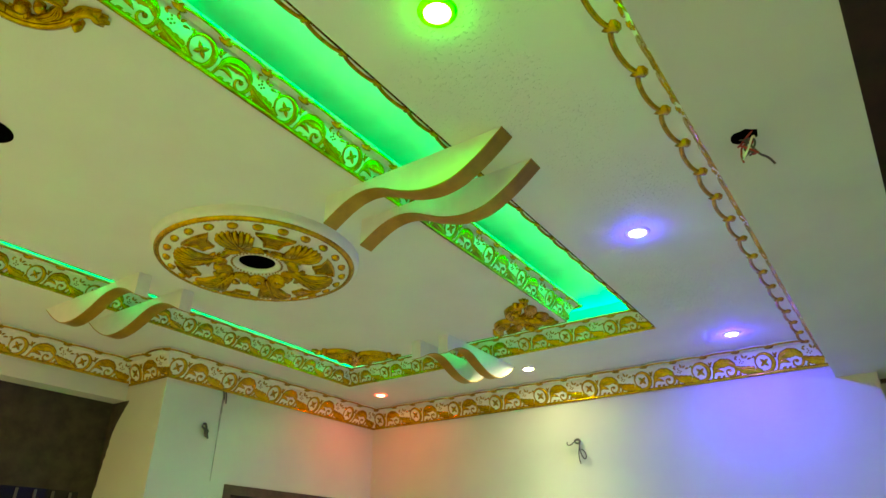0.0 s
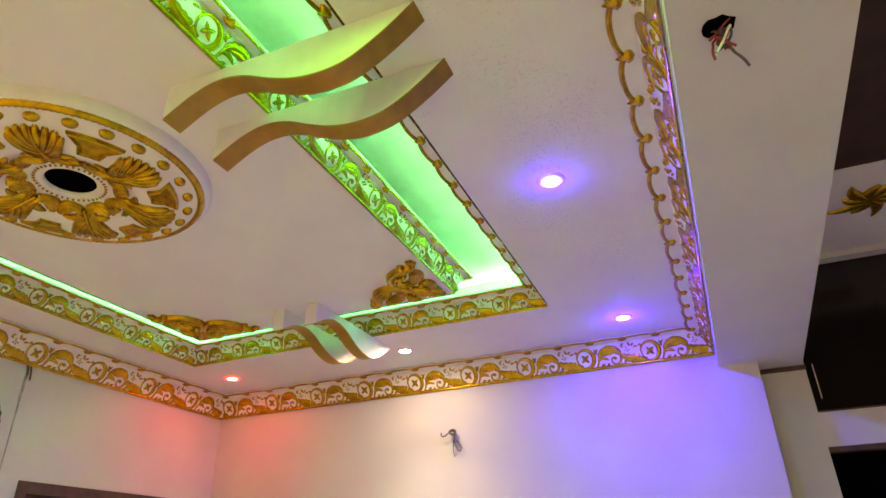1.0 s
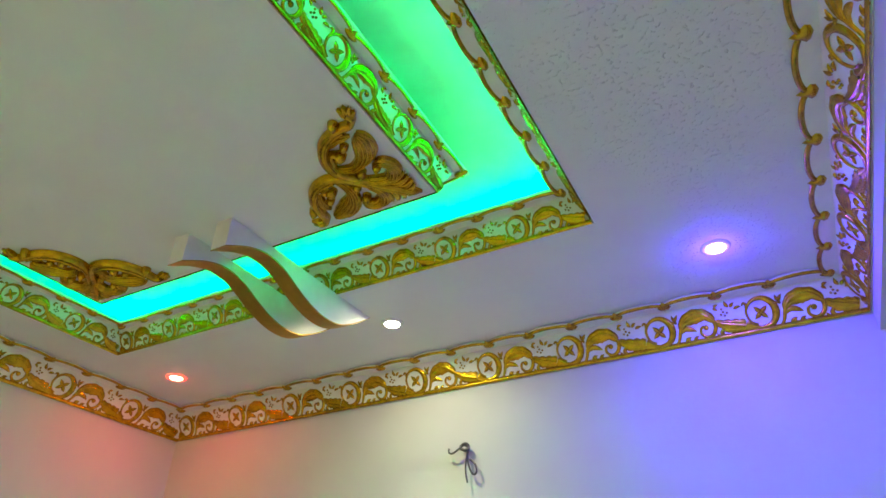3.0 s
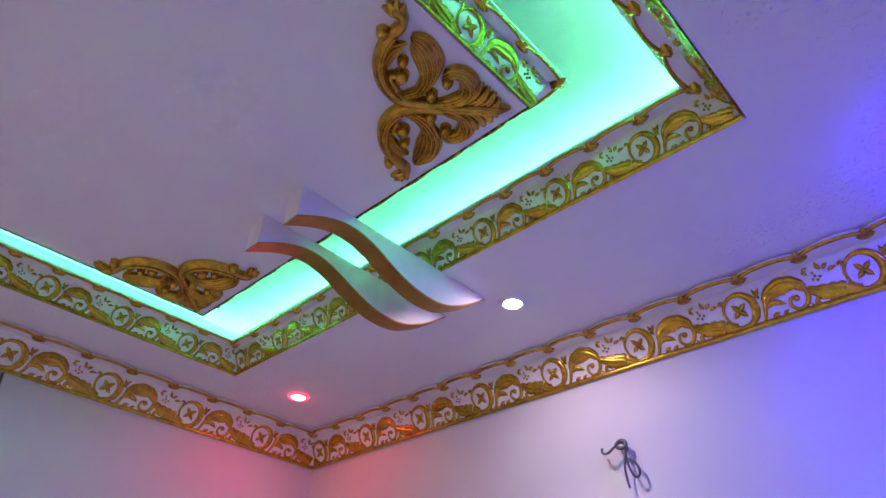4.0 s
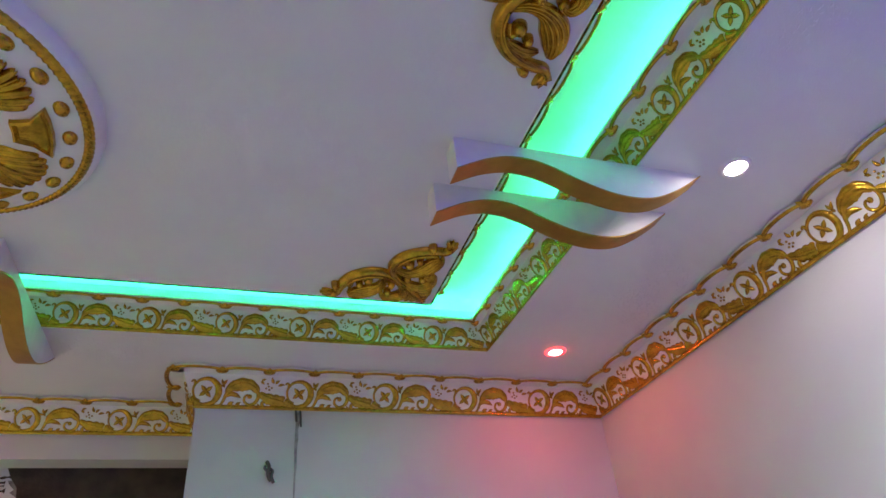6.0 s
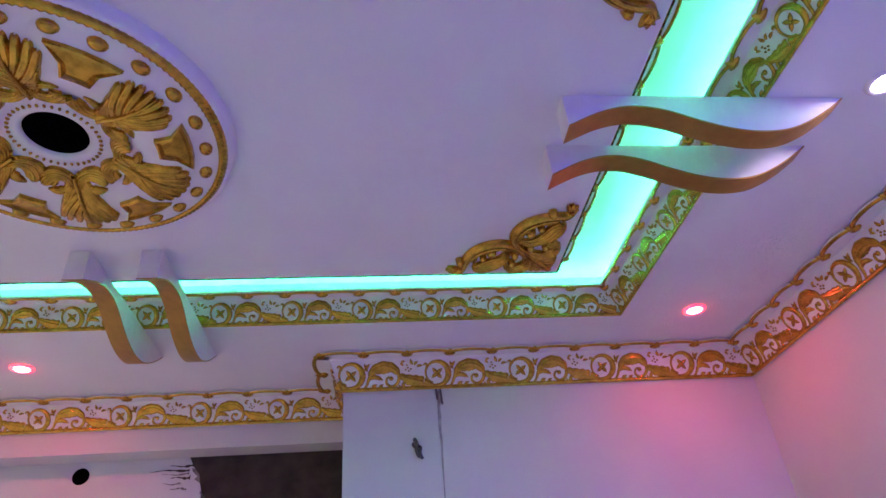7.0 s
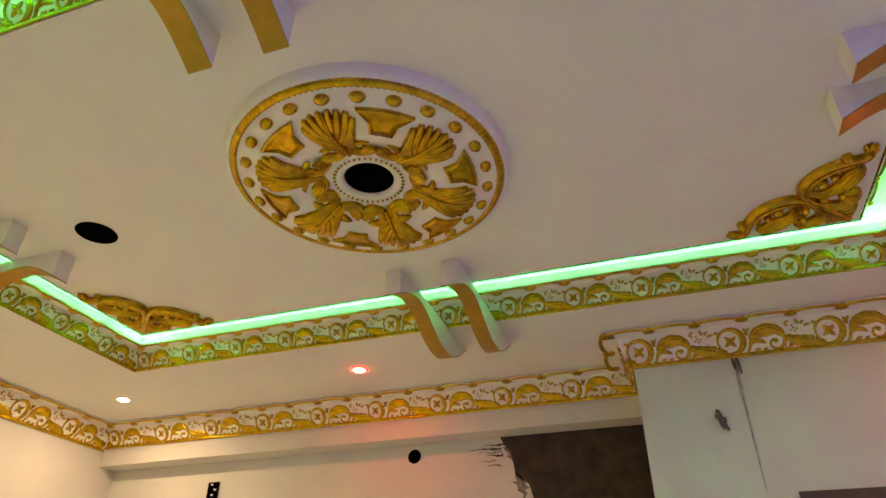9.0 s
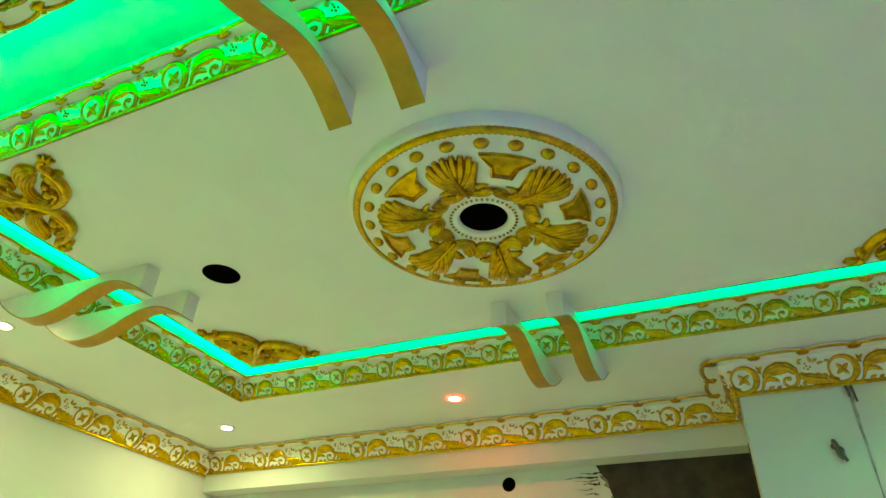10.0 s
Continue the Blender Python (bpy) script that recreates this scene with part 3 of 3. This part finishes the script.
# ---- corner ornaments ----
def corner_ornament():
    """In the corner at the origin; arms run along +x and +y; relief along +z."""
    top = tagged(new("corner_ornament"), "gold carved acanthus scroll in the panel corner", "ceiling ornament", "corner ornaments")
    for flip in (False, True):
        f = (lambda keys: [(b, a, *w) for a, b, *w in keys]) if flip else (lambda keys: keys)

        def tube(bm, keys, high, n=24):
            line = smooth_line(f(keys), n)
            ribbon(bm, [q[:2] for q in line], [q[2] for q in line], high)

        def ball(bm, a, b, r, high):
            (a, b), = f([(a, b)])
            dome(bm, a, b, r, r, high, 12)
        bm = bmesh.new()
        # main band from the middle out and round to the end curl, with a fine second roll on it
        band = [(0.170, 0.185, 0.030), (0.225, 0.238, 0.036), (0.254, 0.292, 0.044), (0.248, 0.352, 0.046), (0.214, 0.406, 0.044), (0.160, 0.440, 0.040), (0.108, 0.452, 0.036), (0.066, 0.456, 0.032), (0.046, 0.478, 0.026), (0.052, 0.500, 0.018)]
        tube(bm, band, 0.036, 36)
        tube(bm, [(a - 0.008, b - 0.006, 0.012) for a, b, w in band[2:7]], 0.044)
        tube(bm, [(0.232, 0.318, 0.022), (0.214, 0.362, 0.022), (0.196, 0.352, 0.018), (0.190, 0.338, 0.016)], 0.034, 12)
        ball(bm, 0.192, 0.340, 0.025, 0.042)
        ball(bm, 0.152, 0.372, 0.018, 0.038)
        ball(bm, 0.124, 0.474, 0.020, 0.042)
        ball(bm, 0.124, 0.474, 0.010, 0.049)
        ball(bm, 0.174, 0.233, 0.020, 0.042)
        ball(bm, 0.174, 0.233, 0.010, 0.049)
        part("curl", bm, GOLD, top, "", True)
        bm = bmesh.new()   # leaf that sweeps back from the band to the panel edge
        frond(bm, f([(0.236, 0.284, 0.012, 0.012), (0.190, 0.268, 0.018, 0.018), (0.140, 0.280, 0.032, 0.026), (0.100, 0.314, 0.046, 0.042), (0.078, 0.356, 0.050, 0.040), (0.072, 0.392, 0.034, 0.026), (0.076, 0.414, 0.006, 0.006)]), 0.038, 6, 0.016, 3, 0.06, 22)
        part("leaf_fan", bm, GOLD, top, "", True)
        bm = bmesh.new()   # small fluted filler inside the curl
        frond(bm, f([(0.206, 0.392, 0.012, 0.012), (0.172, 0.408, 0.020, 0.020), (0.138, 0.414, 0.022, 0.022), (0.104, 0.404, 0.006, 0.006)]), 0.028, 4, 0.012, 2, 0.2, 12)
        part("filler_leaf", bm, GOLD, top, "", True)
        bm = bmesh.new()   # leaf that turns from the middle stem back on itself, with its curled tip
        frond(bm, f([(0.196, 0.202, 0.012, 0.012), (0.150, 0.176, 0.020, 0.020), (0.106, 0.162, 0.028, 0.028), (0.068, 0.180, 0.032, 0.032), (0.056, 0.222, 0.028, 0.028), (0.076, 0.252, 0.020, 0.020), (0.102, 0.250, 0.012, 0.012)]), 0.038, 5, 0.015, 3, 0.08, 22)
        ball(bm, 0.106, 0.236, 0.019, 0.042)
        ball(bm, 0.106, 0.236, 0.009, 0.050)
        part("side_leaf", bm, GOLD, top, "", True)
        bm = bmesh.new()   # serrated half of the leaf that points into the corner
        for k, (a, b) in enumerate(((0.036, 0.166), (0.032, 0.140), (0.030, 0.114), (0.034, 0.088))):
            root = (0.168 - 0.022 * k, 0.166 - 0.022 * k)
            frond(bm, f([(*root, 0.008, 0.008), ((root[0] + a) / 2 - 0.004, (root[1] + b) / 2 - 0.018, 0.017, 0.017), (a + 0.012, b - 0.006, 0.013, 0.013), (a, b, 0.003, 0.003)]), 0.032, 2, 0.012, 0, 0, 10)
        part("corner_leaf", bm, GOLD, top, "", True)
        bm = bmesh.new()   # ragged end of the arm
        for a, b, c, d in ((0.060, 0.500, 0.072, 0.526), (0.052, 0.502, 0.048, 0.532), (0.046, 0.496, 0.026, 0.516), (0.040, 0.484, 0.020, 0.492)):
            frond(bm, f([(0.054, 0.470, 0.008, 0.008), (a, b, 0.015, 0.015), (c, d, 0.003, 0.003)]), 0.034, 2, 0.010, 0, 0, 8)
        part("end_leaf", bm, GOLD, top, "", True)
    bm = bmesh.new()
    frond(bm, [(0.196, 0.196, 0.014, 0.014), (0.150, 0.150, 0.020, 0.020), (0.100, 0.100, 0.022, 0.022), (0.060, 0.060, 0.016, 0.016), (0.034, 0.034, 0.002, 0.002)], 0.042, 2, 0.012, 0, 0, 14)
    part("middle_rib", bm, GOLD, top, "", True)
    return top


first = corner_ornament()
for i, (x, y, ax, ay) in enumerate(((PX, -INSET, (0, -1, 0), (-1, 0, 0)), (INSET, -INSET, (1, 0, 0), (0, -1, 0)), (INSET, PY, (0, 1, 0), (1, 0, 0)), (PX, PY, (-1, 0, 0), (0, 1, 0)))):
    m = Matrix.Translation((x, y, Z - 0.002)) @ Matrix((ax, ay, (0, 0, -1))).transposed().to_4x4() @ pose(-0.004, -0.004, 0) @ Matrix.Diagonal((1.03, 1.03, 1, 1))
    if i == 0:
        first.matrix_basis = m
    else:
        copy_thing(first, m @ Matrix.Diagonal((1 / 1.03, 1 / 1.03, 1, 1)))


def downlight(x, y, c, glow, name):
    top = tagged(new("downlight"), "round recessed %s downlight, switched on" % name, "downlight", "downlights")
    top.location = (x, y, Z)
    bm = bmesh.new()
    dome(bm, 0, 0, 0.042, 0.042, 0.009, 20)
    part("lens", bm, mat("downlight_lens_" + name.replace(" ", "_"), (0.8, 0.8, 0.8), 0.4, emit=((0.45, 0.75, 1.0) if "blue" in name else tuple(0.4 + 0.6 * q for q in c), glow)), top, "glowing lens", True, pose(0, 0, -0.006, 180, 0, 0))
    bm = bmesh.new()
    n = 28
    rr = [[bm.verts.new((r * math.cos(2 * math.pi * i / n), r * math.sin(2 * math.pi * i / n), z)) for i in range(n)] for r, z in ((0.042, -0.007), (0.052, -0.009), (0.060, -0.006), (0.063, 0.0))]
    for a, b in zip(rr, rr[1:]):
        for i in range(n):
            bm.faces.new((a[i], a[(i + 1) % n], b[(i + 1) % n], b[i]))
    # coloured rims are given a glow of their own to imitate the halo
    part("rim", bm, PLASTER if name == "white" else mat("glow_added_rim_" + name.replace(" ", "_"), (0.8, 0.8, 0.8), 0.4, emit=(tuple(q * q for q in c), 1.6)), top, "thin round rim, with added glow where coloured", True)
    return top


for x, y, c, w, g, n in LEDS:
    downlight(x, y, c, g, n)

# ---- doorway in the left wall ----
door = tagged(new("doorway"), "dark brown wooden door frame set in the white wall", "door frame")
door.location = (WALL_L, 0, 0)
part("door_head", boxes((-0.16, -0.87, 2.0, 0.012, 0.90, 2.075)), WOOD, door)
part("door_post", boxes((-0.16, -0.87, 0, 0.012, -0.80, 2.0)), WOOD, door)
part("door_post", boxes((-0.16, 0.83, 0, 0.012, 0.90, 2.0)), WOOD, door)
part("door_leaf", boxes((-0.14, -0.80, 0, -0.10, 0.83, 2.0)), WOOD, door)

# ---- bare patch and window in the recess ----
def ragged(y0, y1, z0, z1, jag, seed, drop=0.0, lean=0.0):
    rnd = random.Random(seed)
    pts = []
    for k in range(15):
        pts.append((y0 + lean * (k / 14) ** 0.8 + rnd.uniform(-jag, jag), z1 - (z1 - z0) * k / 14))
    for k in range(15):
        pts.append((y1 + rnd.uniform(-jag, jag) * drop, z0 + (z1 - z0) * k / 14))
    return pts


ON_RECESS = Matrix.Translation((-1.22, 0, 0)) @ Matrix(((0, 1, 0), (0, 0, 1), (1, 0, 0))).transposed().to_4x4()
bm = bmesh.new()
prism(bm, ragged(-2.56, STEP + 0.008, 1.9, 2.690, 0.030, 4, 0.3, 0.30), 0.006)
tagged(part("bare_patch", bm, ROUGH, matrix=ON_RECESS), "dark bare render patch with ragged plaster edges", "wall patch")
bm = bmesh.new()
rnd = random.Random(12)
edge = smooth_line([(-0.985, 2.688), (-1.020, 2.62), (-1.085, 2.54), (-1.125, 2.44), (-1.150, 2.30), (-1.180, 2.14), (-1.205, 1.96)], 24)
prism(bm, [(-1.212, 1.95), (-1.212, 2.688)] + [(x + rnd.uniform(-0.010, 0.006), z) for x, z in edge], 0.004)
tagged(part("bare_patch", bm, ROUGH, matrix=Matrix.Translation((0, STEP, 0)) @ Matrix(((1, 0, 0), (0, 0, 1), (0, -1, 0))).transposed().to_4x4()), "dark bare render with a ragged edge on the wall return", "wall patch")
for k, (y, z, l, h, lean) in enumerate(((-2.575, 2.38, 0.11, 0.24, 0.14), (-2.50, 2.16, 0.10, 0.22, 0.12))):
    bm = bmesh.new()
    prism(bm, ragged(y, y + l, z, z + h, 0.022, 20 + k, 1.0, lean), 0.003)
    tagged(part("render_smear", bm, SMEAR, matrix=ON_RECESS), "thin grey cement smear beside the bare patch", "wall stain", "cement smears")
for k, (y, z, l, h) in enumerate(((-2.69, 2.612, 0.24, 0.013), (-2.655, 2.588, 0.17, 0.010), (-2.62, 2.566, 0.12, 0.016), (-2.665, 2.530, 0.11, 0.008), (-2.61, 2.640, 0.16, 0.014), (-2.625, 2.500, 0.10, 0.012))):
    rnd = random.Random(k)
    bm = bmesh.new()
    n, p1, p2 = 24, rnd.uniform(0, 6), rnd.uniform(0, 6)
    mid = [z + 0.004 * math.sin(p1 + 0.30 * i) - 0.006 * k / 6 * i / n for i in range(n)]
    half = [h * (0.10 + 0.9 * (i / (n - 1)) ** 1.5) * (0.62 + 0.28 * math.sin(p2 + 0.9 * i) + rnd.uniform(-0.1, 0.1)) for i in range(n)]
    xs = [y - l / 2 + l * i / (n - 1) for i in range(n)]
    prism(bm, [(xs[i], mid[i] + half[i]) for i in range(n)] + [(xs[i], mid[i] - half[i]) for i in reversed(range(n))], 0.0035 + 0.0004 * k)
    tagged(part("render_streak", bm, SMEAR if k % 2 else ROUGH, matrix=ON_RECESS), "dark cement streak smeared on the white wall", "wall stain", "cement streaks")
grille = tagged(new("window_grille"), "black barred window opening below the bare patch", "window")
grille.location = (-1.212, 0, 0)
part("dark_pane", boxes((0, -2.46, 1.2, 0.004, -1.68, 1.98)), GLASSY, grille)
for k in range(6):
    part("bar", boxes((0.004, -2.40 + 0.13 * k, 1.2, 0.018, -2.384 + 0.13 * k, 1.97)), WIRE, grille)

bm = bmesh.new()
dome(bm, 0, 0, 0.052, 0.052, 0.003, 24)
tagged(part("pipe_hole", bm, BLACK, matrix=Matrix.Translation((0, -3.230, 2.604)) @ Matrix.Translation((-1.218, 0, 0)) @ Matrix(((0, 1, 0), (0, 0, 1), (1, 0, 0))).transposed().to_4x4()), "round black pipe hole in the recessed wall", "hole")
sock = tagged(new("socket_box"), "open black switch box with loose white wire ends", "switch box")
sock.location = (-1.218, -4.955, 2.455)
part("box", boxes((0, -0.05, -0.075, 0.012, 0.05, 0.075)), BLACK, sock)
for k, (y, z) in enumerate(((-0.02, 0.05), (0.015, 0.01), (-0.005, -0.03))):
    part("wire_end", boxes((0.012, y, z, 0.020, y + 0.018, z + 0.012)), PLASTER, sock)


# ---- cables ----
def cable(name, pts, r, material, parent, label=""):
    cu = bpy.data.curves.new(name, "CURVE")
    cu.dimensions, cu.bevel_depth, cu.bevel_resolution, cu.resolution_u = "3D", r, 2, 8
    sp = cu.splines.new("NURBS")
    sp.points.add(len(pts) - 1)
    sp.use_endpoint_u, sp.order_u = True, 3
    for p, q in zip(sp.points, pts):
        p.co = (*q, 1)
    me = bpy.data.meshes.new_from_object(bpy.data.objects.new("curve", cu))
    me.materials.clear()
    me.materials.append(material)
    o = new(name, me)
    o.parent = parent
    return tagged(o, label)


loop = tagged(new("cable_loop"), "grey cable end looped out of the white wall", "cable")
loop.location = (1.858, WALL_F, 2.46)
cable("lead", [(0.0, 0.01, 0.0), (0, -0.03, 0.02), (-0.03, -0.05, -0.01), (-0.07, -0.05, -0.035), (-0.10, -0.045, -0.02), (-0.095, -0.04, 0.0)], 0.0055, WIRE, loop)
cable("lead", [(0.005, 0.01, 0.0), (0.01, -0.03, -0.03), (0.02, -0.04, -0.10), (0.05, -0.04, -0.16), (0.075, -0.04, -0.14), (0.06, -0.04, -0.09), (0.03, -0.035, -0.07)], 0.0055, WIRE, loop)
cable("lead", [(0.0, 0.01, -0.005), (0.02, -0.03, 0.015), (0.015, -0.045, -0.05), (0.0, -0.04, -0.13), (0.015, -0.04, -0.19)], 0.005, WIRE, loop)
cable("knot", [(-0.03, -0.03, 0.005), (0.0, -0.045, 0.022), (0.03, -0.04, 0.0), (0.01, -0.05, -0.03), (-0.02, -0.04, -0.01)], 0.0085, WIRE, loop)
stub = tagged(new("cable_stub"), "short twisted cable end on the white wall", "cable")
stub.location = (WALL_L, -1.158, 2.46)
cable("lead", [(-0.01, 0, 0.05), (0.03, -0.01, 0.06), (0.03, 0.01, 0.02), (0.035, -0.005, -0.02), (0.03, 0.02, -0.05)], 0.010, WIRE, stub)
cable("lead", [(0, 0.01, 0.02), (0.03, 0.03, 0.01), (0.035, 0.015, -0.03), (0.03, 0.035, -0.06)], 0.009, WIRE, stub)
cable("lead", [(0, -0.012, 0.035), (0.02, -0.020, 0.02), (0.03, 0.004, 0.0), (0.025, 0.022, -0.035)], 0.008, WIRE, stub)
junction = tagged(new("ceiling_junction"), "ragged black hole in the beam with loose red wires", "cable hole")
junction.location = (3.978, -2.462, 2.72)
bm = bmesh.new()
rnd = random.Random(3)
prism(bm, [((0.036 + 0.012 * rnd.random()) * math.cos(a), (0.034 + 0.012 * rnd.random()) * math.sin(a)) for a in [2 * math.pi * i / 14 for i in range(14)]], -0.003)
part("hole", bm, BLACK, junction)
for k, mt in enumerate((WIRE_RED, WIRE, WIRE_RED, PLASTER, WIRE_RED, WIRE)):
    rnd = random.Random(20 + k)
    cable("lead", [(rnd.uniform(-0.03, 0.03), rnd.uniform(-0.03, 0.03), 0.0)] + [(rnd.uniform(-0.035, 0.035), rnd.uniform(-0.04, 0.03) + 0.008 * i, -0.018 * i) for i in range(1, 5)], 0.0035, mt, junction)
cable("lead", [(0.0, 0.0, -0.01), (0.02, 0.05, -0.05), (0.05, 0.09, -0.05), (0.06, 0.10, -0.075)], 0.004, WIRE, junction)

# ---- drip stain under the cornice ----
bm = bmesh.new()
rnd = random.Random(8)
up = [(-1.012 + 0.016 * rnd.uniform(0.3, 1) * (1 - i / 14) ** 2 + 0.003 - 0.002 * i / 14, 2.80 - 0.051 * i) for i in range(15)]
dn = [(-1.012 - 0.016 * rnd.uniform(0.3, 1) * (1 - i / 14) ** 2 - 0.003 - 0.002 * i / 14, 2.80 - 0.051 * i) for i in range(15)]
prism(bm, up + dn[::-1], 0.003)
tagged(part("drip_stain", bm, STAIN, matrix=Matrix.Translation((WALL_L, 0, 0)) @ Matrix(((0, 1, 0), (0, 0, 1), (1, 0, 0))).transposed().to_4x4()), "grey drip stain running down the white wall", "wall stain")
clip = tagged(new("cable_clip"), "dark cable stub under the cornice on the wall", "cable")
clip.location = (WALL_L, -1.012, 2.80)
cable("lead", [(0, -0.01, 0.01), (0.02, -0.012, 0.0), (0.02, -0.006, -0.06)], 0.007, WIRE, clip)
cable("lead", [(0, 0.015, 0.01), (0.022, 0.014, 0.0), (0.02, 0.02, -0.09)], 0.006, WIRE, clip)

# ---- glazing of the side room ----
pane = tagged(new("transom_window"), "black glazed transom in the cream side-room wall", "window")
pane.location = (0, 1.25, 0)
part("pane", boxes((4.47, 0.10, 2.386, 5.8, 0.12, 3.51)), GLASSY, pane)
part("frame", boxes((4.47, 0.06, 2.386, 5.8, 0.14, 2.41)), WOOD, pane)
# upright reflection on the glass, built as a pale strip
part("frame", boxes((4.53, 0.085, 2.50, 4.536, 0.10, 2.75)), PLASTER, pane, "thin pale strip standing in for a reflection")
lower = tagged(new("side_door"), "black doorway opening below the transom", "door")
lower.location = (0, 1.25, 0)
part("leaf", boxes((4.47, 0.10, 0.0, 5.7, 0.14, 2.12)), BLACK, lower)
part("frame", boxes((4.47, 0.0, 2.12, 5.7, 0.14, 2.152)), WOOD, lower)

# batten for the added fill lamp, out of view
added_tube_light = tagged(new("added_tube_light"), "unseen white tube light added on the side-room wall", "tube light")
added_tube_light.location = (7.97, -2.6, 2.3)
part("batten", boxes((-0.03, -0.65, -0.03, 0.03, 0.65, 0.03)), PLASTER, added_tube_light)
